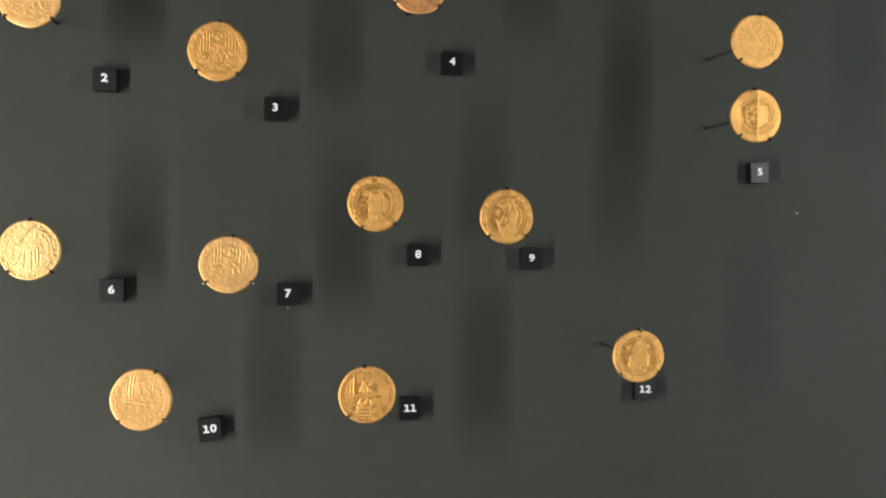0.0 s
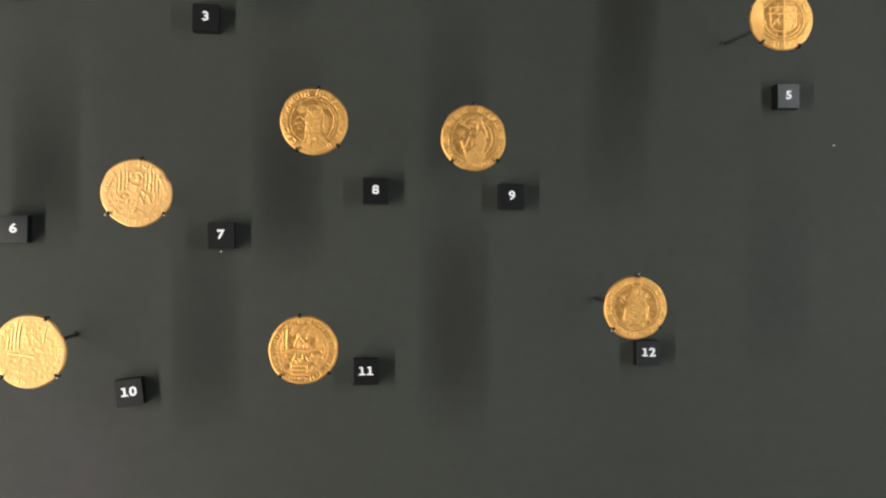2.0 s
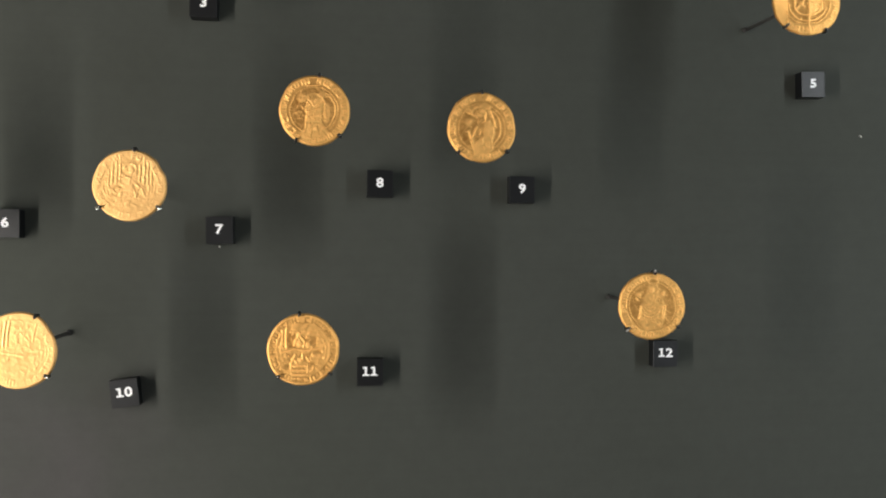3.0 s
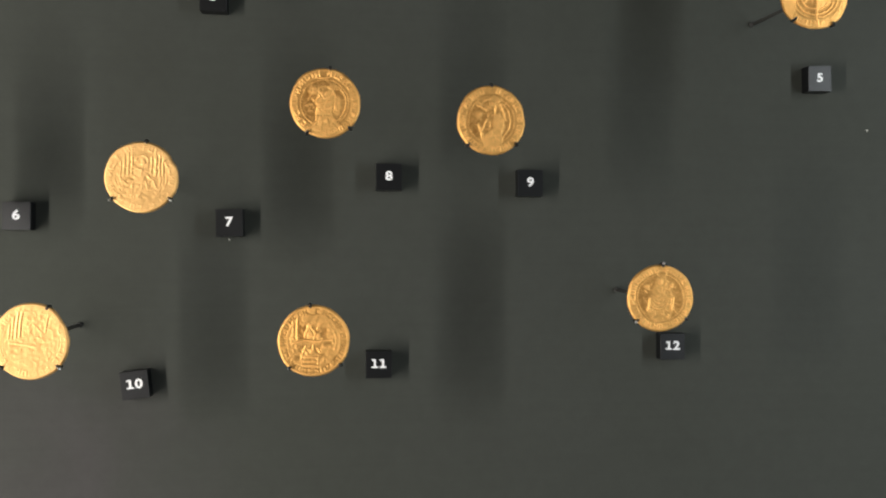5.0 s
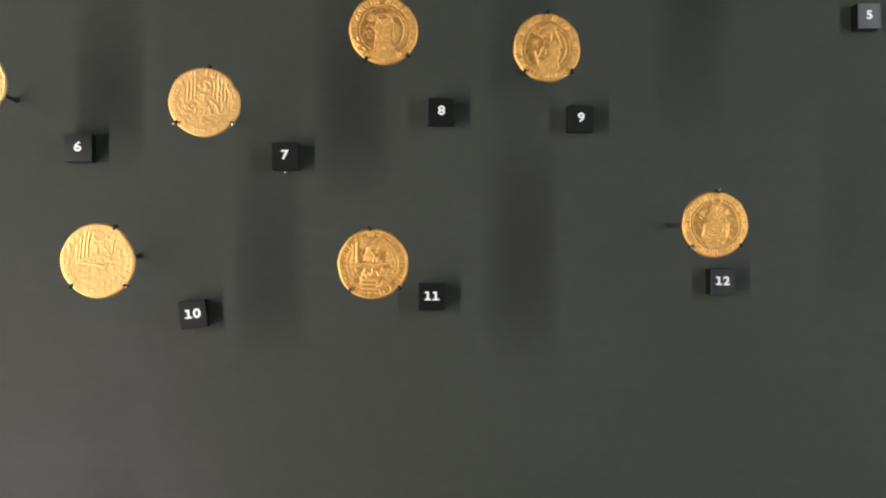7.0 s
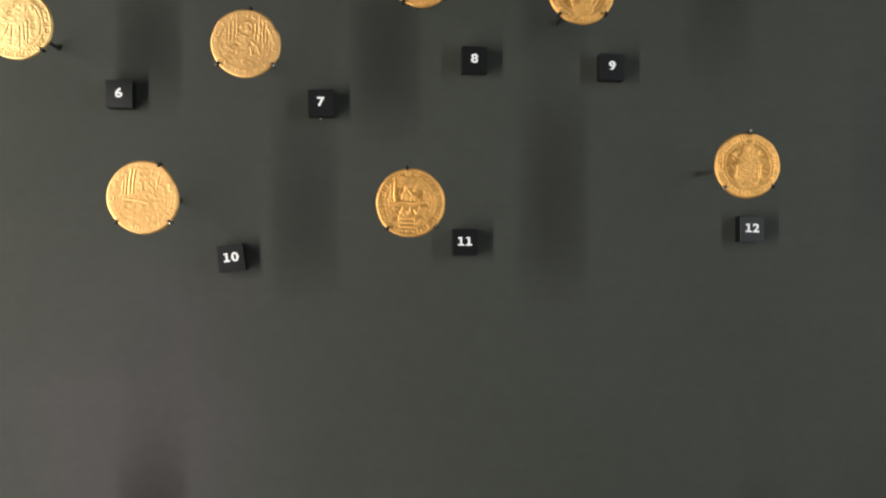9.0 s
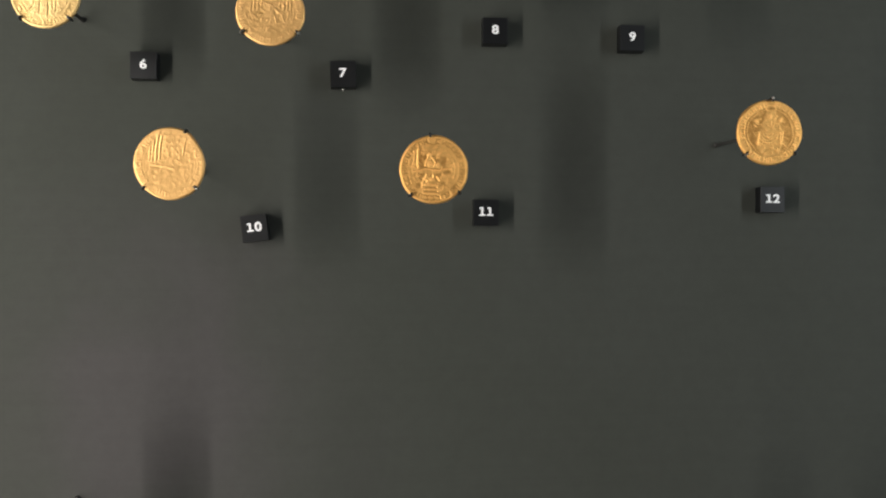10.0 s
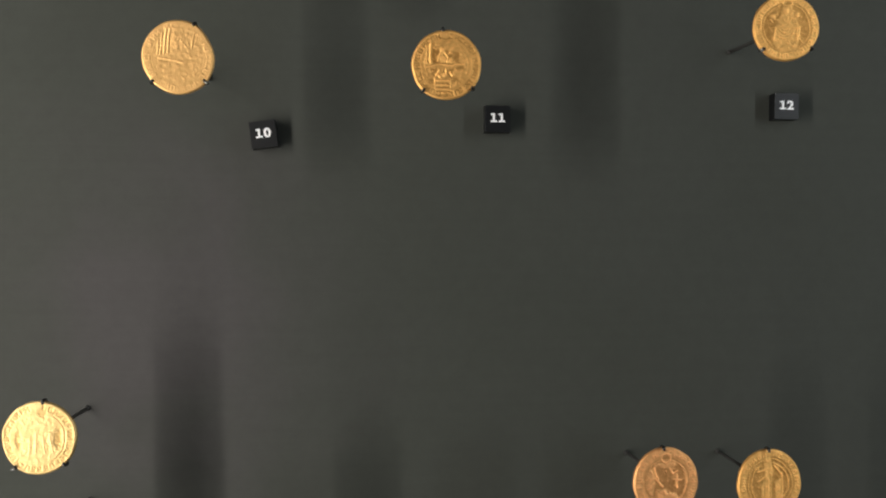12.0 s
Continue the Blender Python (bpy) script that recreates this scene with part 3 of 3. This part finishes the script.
def motif_quarters(u, v, rng):
    """A long cross over a quartered shield in a double ring."""
    h = most(border(u, v, 0.67, 0.42, 0.66), 0.7 * hoop(u, v, 0, 0, 0.56, 0.58, 0.02, -181, -20))
    h = most(h, 0.8 * strokes(u, v, 0.030, ((0.03, 0.92), (0.03, -0.92)), ((-0.44, 0.16), (0.46, 0.14)), ((-0.40, 0.36), (-0.38, -0.1)), ((0.42, 0.34), (0.40, -0.2)), ((-0.42, 0.36), (0.42, 0.34))), 0.8 * hoop(u, v, 0, -0.06, 0.40, 0.36, 0.024, -175, -5), 0.5 * plate(u, v, [(0.04, 0.34), (0.42, 0.34), (0.40, -0.2), (0.04, -0.42)]))
    for k, y in ((-1, 0.26), (1, 0.26), (-1, -0.08), (1, -0.08)):
        h = most(h, 0.66 * lump(u, v, k * 0.2, y, 0.08, 0.07), 0.7 * ridge(u, v, (k * 0.32, y - 0.1), (k * 0.12, y + 0.1), 0.024))
    return most(h, 0.6 * crumbs(u, v, rng, 22, -0.45, 0.45, -0.5, 0.4, 0.032))


def motif_worn(u, v, rng):
    """Curved ribs and a slanting form, largely rubbed away."""
    h = low_border(u, v, 0.76, 0.48, 0.42)
    for k, rr in enumerate((0.70, 0.60)):
        h = most(h, 0.72 * most(hoop(u, v, 0, 0, rr, rr, 0.022, 140, 181), hoop(u, v, 0, 0, rr, rr, 0.022, -181, -130)))
        h = cut(h, 0.2 * most(hoop(u, v, 0, 0, rr - 0.05, rr - 0.05, 0.02, 140, 181), hoop(u, v, 0, 0, rr - 0.05, rr - 0.05, 0.02, -181, -130)))
    for k in range(4):
        h = most(h, 0.74 * hoop(u, v, 0.10, 0.0, 0.16 + 0.12 * k, 0.20 + 0.12 * k, 0.024, -60, 42))
        h = cut(h, 0.2 * hoop(u, v, 0.10, 0.0, 0.22 + 0.12 * k, 0.26 + 0.12 * k, 0.022, -60, 42))
    h = most(h, 0.7 * strokes(u, v, 0.03, ((-0.34, 0.74), (-0.26, 0.5)), ((0.26, 0.74), (0.18, 0.5)), ((-0.34, -0.12), (-0.02, -0.14)), ((-0.10, -0.2), (0.14, 0.2)), ((-0.06, 0.14), (0.12, -0.2))))
    return most(h, 0.66 * crumbs(u, v, rng, 16, -0.4, 0.4, -0.5, 0.4, 0.035))


MOTIFS = {"pleats": motif_pleats, "staff": motif_staff, "swirl": motif_swirl, "robe": motif_robe, "halo": motif_halo, "wings": motif_wings, "twin": motif_twin, "throne": motif_throne,
          "tracery": motif_tracery, "shield": motif_shield, "quarters": motif_quarters, "worn": motif_worn}
RINGS, SPOKES = 100, 480


def coin_mesh(motif, seed, width, height, spin, nicks, relief, wear, crease, sunk, mat):
    """A struck coin facing -y: an uneven rim, raised relief in front, a plain back. sunk: the legend lies below the band."""
    rng = random.Random(seed)
    ang = np.linspace(0, 2 * np.pi, SPOKES, endpoint=False)
    rim = np.ones(SPOKES)
    for k in (2, 3, 4, 5, 7, 9, 13):
        rim += rng.uniform(0.2, 1.0) * 0.012 / k ** 0.5 * np.cos(k * ang + rng.uniform(0, 6.28))
    for where, how, wide in nicks:
        d = (np.degrees(ang) - where + 180) % 360 - 180
        rim -= how * np.exp(-(d / wide) ** 2)
    rim /= rim.mean()
    rr = np.linspace(0, 1, RINGS + 1)[1:] ** 0.8
    R, A = np.meshgrid(rr, ang, indexing="ij")
    turn = math.radians(spin)
    u, v = R * np.cos(A - turn), R * np.sin(A - turn)
    wu = u + 0.010 * np.sin(7 * v + seed) + 0.004 * np.sin(17 * u + 2 * seed)
    wv = v + 0.010 * np.sin(6 * u + 1.7 * seed) + 0.004 * np.sin(19 * v + seed)
    h = MOTIFS[motif](wu, wv, rng)
    letters = legend(wu, wv, rng, 31 + seed % 4, 0.785, 0.90)
    # sinking the letters darkens them, standing in for the shaded slopes of raised ones
    h = np.clip(h - 0.5 * letters, 0, None) if sunk else np.maximum(h, letters)
    h = np.maximum(h, 0.6 * np.exp(-np.abs((R - 0.945) / 0.03) ** 2.5))
    h = h + 0.26 * crumbs(wu, wv, rng, 150, -0.64, 0.64, -0.64, 0.64, 0.03) * (R < 0.68)
    grit = np.zeros_like(u)
    for k in range(46):
        a, f = rng.uniform(0, 6.28), rng.uniform(14, 52)
        grit += np.sin(f * (u * math.cos(a) + v * math.sin(a)) + rng.uniform(0, 6.28)) / 46 ** 0.5
    h = h + 0.06 * grit
    for k in range(2):
        h = (np.roll(h, 1, 1) + 2 * h + np.roll(h, -1, 1)) / 4
        h[1:-1] = (h[:-2] + 2 * h[1:-1] + h[2:]) / 4
    rub = 0.5 + 0.5 * np.sin(2.6 * u + 1.3 * seed) * np.cos(2.2 * v + 0.7 * seed)
    h = h + (0.5 - h) * wear * rub
    bow = 0.00006 * np.sin(1.7 * u + seed) + 0.00005 * np.sin(2.3 * v + 2.1 * seed)
    edge = np.clip((R - 0.955) / 0.045, 0, 1)
    y = -(h * relief) * (1 - edge) - bow * (1 - R ** 4) + 0.00022 * edge ** 2
    y = y + crease * width / 2 * np.clip(0.06 - R * np.cos(A), 0, None)
    x = R * rim[None, :] * np.cos(A) * width / 2
    z = R * rim[None, :] * np.sin(A) * height / 2
    verts = [(0.0, float(y[0].mean()), 0.0)] + list(zip(x.ravel().tolist(), y.ravel().tolist(), z.ravel().tolist()))
    thick = 0.0011
    back = len(verts)
    for scale, depth in ((1.004, thick * 0.5), (0.99, thick)):
        verts += [(float(a * scale), depth, float(b * scale)) for a, b in zip(x[-1], z[-1])]
    verts.append((0.0, thick, 0.0))
    S, faces = SPOKES, []
    faces += [(0, 1 + k, 1 + (k + 1) % S) for k in range(S)]
    for i in range(RINGS - 1):
        a, b = 1 + i * S, 1 + (i + 1) * S
        faces += [(a + k, b + k, b + (k + 1) % S, a + (k + 1) % S) for k in range(S)]
    a = 1 + (RINGS - 1) * S
    for b in (back, back + S):
        faces += [(a + k, b + k, b + (k + 1) % S, a + (k + 1) % S) for k in range(S)]
        a = b
    faces += [(len(verts) - 1, a + (k + 1) % S, a + k) for k in range(S)]
    # relief height, from which the gold paints its recesses darker
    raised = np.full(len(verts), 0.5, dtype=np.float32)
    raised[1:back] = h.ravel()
    inner = S * int(np.searchsorted(rr, 0.665))
    outer = S * int(np.searchsorted(rr, 0.935))
    made = []
    for name, some in (("emblem", faces[:inner]), ("legend_band", faces[inner:outer]), ("rim", faces[outer:])):
        used = sorted({k for f in some for k in f})
        index = {k: n for n, k in enumerate(used)}
        me = bpy.data.meshes.new(name)
        me.from_pydata([verts[k] for k in used], [], [tuple(index[k] for k in f) for f in some])
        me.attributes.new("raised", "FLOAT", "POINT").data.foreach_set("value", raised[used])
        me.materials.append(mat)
        me.polygons.foreach_set("use_smooth", [True] * len(me.polygons))
        me.update()
        made.append(me)
    return made


def coin_mount(x, y, z, radius_w, radius_h, claws, foot, shiny):
    """A wall pin whose hub carries three bent claws round the coin's edge."""
    ob = tagged(new("coin_mount"), "black lacquered wire pin with three claws, fixed in fabric wall", "coin mount", group="coin mounts")
    ob.matrix_basis = pose(x, y, z)
    fx, fz = foot[0] - x, foot[1] - z
    deep = PANEL_Y - y
    part("stem", tube(bmesh.new(), [(fx, deep + 0.003, fz), (fx * 0.5, deep * 0.5, fz * 0.5), (0, 0.0026, 0)], [0.00062, 0.00062, 0.00062]), STEM, ob, smooth=True)
    part("collar", tube(bmesh.new(), [(fx, deep + 0.001, fz), (fx, deep - 0.0006, fz), (fx, deep - 0.0012, fz)], [0.0010, 0.0010, 0.0007], 14), STEM, ob)
    part("hub", tube(bmesh.new(), [(0, 0.0034, 0), (0, 0.0030, 0), (0, 0.0018, 0), (0, 0.0014, 0)], [0.0012, 0.0020, 0.0020, 0.0012], 14), WIRE, ob, smooth=True)
    for k, ang in enumerate(claws):
        a = math.radians(ang)
        ex, ez = math.cos(a), math.sin(a)
        r = 1 / math.sqrt((ex / radius_w) ** 2 + (ez / radius_h) ** 2)
        pts = [(0, 0.0022), (r * 0.55, 0.0021), (r - 0.0001, 0.0019), (r + 0.00035, 0.0014), (r + 0.0004, 0.0003), (r + 0.0003, -0.0004), (r - 0.0002, -0.0007), (r - 0.0006, -0.0006)]
        radii = [0.0004, 0.0004, 0.0004, 0.00042, 0.00048, 0.00052, 0.00052, 0.0004]
        claw = part("claw", tube(bmesh.new(), [(ex * q, d, ez * q) for q, d in pts], radii, 10), WIRE, ob, smooth=True)
        if k in shiny:
            knob = bmesh.new()
            bmesh.ops.create_uvsphere(knob, u_segments=10, v_segments=6, radius=0.00052, matrix=Matrix.Translation((ex * (r + 0.0006), -0.0008, ez * (r + 0.0006))))
            part("tip", knob, BARE, claw, "small bright metal tip", smooth=True)
    return ob


def coin(x, z, width, height, motif, seed, gold, claws, foot=None, spin=0.0, nicks=(), relief=None, wear=0.3, tilt=(0.0, 0.0), shiny=(), crease=0.0, sunk=False, y=COIN_Y, label=""):
    relief = relief or (0.00035 if gold in (GOLD_DEEP, GOLD_RED) else 0.00024)
    mount = coin_mount(x, y, z, width / 2, height / 2, claws, foot or (x, z), shiny)
    ob = new("gold_coin")
    for me in coin_mesh(motif, seed, width, height, spin, nicks, relief, wear, crease, sunk, gold):
        piece = new(me.name, me)
        piece.parent = ob
    ob.matrix_basis = pose(x, y, z, tilt[0], 0, tilt[1])
    tagged(ob, label, "coin", group="gold coins on the wall")
    return ob, mount


USUAL = (84, 226, 316)
coin(-0.0934, 1.5970, 0.0215, 0.0219, "throne", 2, GOLD_PALE, (88, 222, 318), y=0.334, label="pale worn gold coin with folded relief, held by claws")
coin(-0.0268, 1.5797, 0.0214, 0.0221, "throne", 3, GOLD_DEEP, (85, 225, 311), nicks=((55, 0.02, 8),), label="yellow gold coin with upright pillars and canopy relief")
coin(0.0481, 1.6088, 0.0222, 0.0222, "robe", 4, GOLD_RED, (90, 218, 319), label="reddish gold coin held by three black claws")
coin(0.1917, 1.5947, 0.0226, 0.0224, "worn", 5, GOLD_DEEP, (84, 226, 313), foot=(0.1882, 1.5957), tilt=(0.0, -4.0), wear=0.45, label="rubbed gold coin with faint curved ribs")
coin(0.1913, 1.5633, 0.0224, 0.0222, "quarters", 6, GOLD_DEEP, (94, 228, 302), foot=(0.1879, 1.5639), nicks=((140, 0.03, 14), (20, 0.02, 20)), crease=0.16, label="creased gold coin with long cross over quartered shield")
coin(-0.0922, 1.5056, 0.0210, 0.0220, "robe", 7, GOLD_WASHED, (90, 227, 314), foot=(-0.0925, 1.5065), y=0.334, tilt=(0.0, 2.0), sunk=True, label="gold coin paled by its painted highlight, with long fine folds and one thin ring")
coin(-0.0224, 1.5006, 0.0214, 0.0214, "throne", 8, GOLD_PALE, (82, 218, 322), nicks=((30, 0.045, 9), (60, 0.015, 15)), y=0.331, shiny=(1, 2), label="pale gold coin with chipped edge and pillared relief")
coin(0.0321, 1.5242, 0.0216, 0.0215, "pleats", 9, GOLD_DEEP, (82, 239, 315), nicks=((155, 0.02, 10),), y=0.331, label="deep yellow gold coin with draped oval in double ring")
coin(0.0837, 1.5198, 0.0216, 0.0216, "staff", 10, GOLD_DEEP, (90, 227, 317), nicks=((5, 0.025, 14),), label="deep yellow gold coin with flattened edge")
coin(-0.0520, 1.4520, 0.0213, 0.0221, "tracery", 11, GOLD_PALE, (64, 224, 317), foot=(-0.0515, 1.4534), spin=-6, nicks=((32, 0.055, 21), (10, 0.012, 5), (220, 0.02, 20)), y=0.327, tilt=(0.0, 3.0), wear=0.3, shiny=(2,), label="pale rubbed gold coin sitting askew in its claws")
coin(0.0291, 1.4512, 0.0218, 0.0217, "shield", 12, GOLD_DEEP, (96, 228, 318), sunk=True, label="deep yellow gold coin with barred shield and level beam")
coin(0.1380, 1.4641, 0.0212, 0.0211, "swirl", 13, GOLD_DEEP, (86, 222, 322), foot=(0.1362, 1.4651), y=0.328, tilt=(0.0, -4.0), shiny=(0, 1), label="brownish gold coin with draped oval shape")
coin(-0.0948, 1.3372, 0.0217, 0.0223, "halo", 14, GOLD_WASHED, (83, 231, 313), foot=(-0.0938, 1.3385), tilt=(0.0, 2.0), shiny=(1,), sunk=True, label="gold coin paled by its painted highlight, on a black pin")
coin(-0.0944, 1.3055, 0.0218, 0.0220, "robe", 15, GOLD_PALE, USUAL, foot=(-0.0934, 1.3064), label="pale gold coin on a black pin")
coin(-0.0400, 1.3030, 0.0218, 0.0218, "throne", 18, GOLD_PALE, USUAL, label="pale gold coin on a black pin below the others")
coin(0.0994, 1.3187, 0.0221, 0.0218, "wings", 16, GOLD_RED, (95, 226, 316), foot=(0.0976, 1.3184), relief=0.00045, tilt=(-4.0, 5.0), label="reddish gold coin with bold draped oval")
coin(0.1338, 1.3173, 0.0223, 0.0219, "twin", 17, GOLD_DEEP, (93, 226, 316), foot=(0.1320, 1.3180), relief=0.00042, tilt=(-4.0, 5.0), label="gold coin with draped oval and bold lettering")


# ---- number tiles ----
def one_mesh(size):
    """A printed 1 with a slab foot and a flag."""
    bm = bmesh.new()
    tall, thin = 0.70 * size, 0.15 * size
    box(bm, -thin / 2, thin / 2, -tall / 2, tall / 2, -0.00003, 0.00003)
    box(bm, -0.23 * size, -thin / 2, -tall / 2, -tall / 2 + 0.13 * size, -0.00003, 0.00003)
    box(bm, thin / 2, 0.23 * size, -tall / 2, -tall / 2 + 0.13 * size, -0.00003, 0.00003)
    box(bm, -0.21 * size, -thin / 2, tall / 2 - 0.14 * size, tall / 2 - 0.01 * size, -0.00003, 0.00003)
    me = bpy.data.meshes.new("numeral")
    bm.to_mesh(me)
    bm.free()
    return me


def digit_mesh(digit, size):
    if digit == "1":
        return one_mesh(size)
    curve = bpy.data.curves.new("numeral", "FONT")
    curve.body, curve.size = digit, size
    curve.offset, curve.extrude, curve.resolution_u = 0.00016, 0.00003, 4
    ob = new("numeral_outline", curve)
    me = bpy.data.meshes.new_from_object(ob.evaluated_get(bpy.context.evaluated_depsgraph_get()))
    bpy.data.objects.remove(ob)
    xs, ys = [c.co.x for c in me.vertices], [c.co.y for c in me.vertices]
    me.transform(Matrix.Translation((-(min(xs) + max(xs)) / 2, -(min(ys) + max(ys)) / 2, 0)))
    return me


def numeral_mesh(text, size):
    """The printed number as one thin raised mesh facing -y."""
    bm = bmesh.new()
    for k, digit in enumerate(text):
        me = digit_mesh(digit, size)
        me.transform(Matrix.Translation(((k - (len(text) - 1) / 2) * 0.56 * size, 0, 0)))
        bm.from_mesh(me)
    bm.transform(pose(0, 0, 0, 90, 0, 0) @ Matrix.Diagonal((0.97, 0.84, 1, 1)))
    return mesh_from("numeral", bm, PRINT)


def number_tile(text, x, z, roll=0.0, lean=(0.0, 0.0), label=""):
    ob = tagged(new("number_tile"), label or "small square black plastic tile with white number", "number tile", group="number tiles")
    ob.matrix_basis = pose(x, TILE_Y, z) @ pose(0, 0, 0, lean[0], roll, lean[1])
    wide, tall = 0.0045, 0.0047
    part("block", box(bmesh.new(), -wide, wide, 0.0, PANEL_Y - TILE_Y + 0.0004, -tall - 0.0001, tall - 0.0001, 0.00006, 1), TILE, ob)
    num = new("numeral", numeral_mesh(text, 0.0052))
    num.parent = ob
    num.matrix_basis = pose(0, -0.00004, 0.0003)
    tagged(num, "white printed number")
    return ob


bpy.context.view_layer.update()
for text, x, z, roll in (("2", -0.0739, 1.5747, 0), ("3", -0.0071, 1.5653, 1), ("4", 0.0675, 1.5879, 1), ("5", 0.2122, 1.5435, -1), ("6", -0.0705, 1.4901, 0),
                         ("7", -0.0014, 1.4883, -1), ("8", 0.0529, 1.5048, 0), ("9", 0.1031, 1.5033, 0), ("10", -0.0322, 1.4335, -7), ("11", 0.0497, 1.4394, 0), ("12", 0.1557, 1.4448, 0)):
    number_tile(text, x, z, roll, label="small square black tile with white number " + text + (", set askew" if text == "10" else ""))


def lint(x, y, z, size):
    bm = bmesh.new()
    bmesh.ops.create_icosphere(bm, subdivisions=2, radius=size)
    for v in bm.verts:
        v.co *= 0.8 + 0.5 * noise.noise(v.co * 2000)
    ob = new("lint_speck", mesh_from("lint_speck", bm, LINT))
    ob.matrix_basis = pose(x, y, z)
    return tagged(ob, "tiny pale speck of lint on the fabric", "lint")


lint(0.2338, PANEL_Y - 0.0001, 1.5253, 0.0005)
lint(-0.0014, TILE_Y + 0.0002, 1.4826, 0.0004)
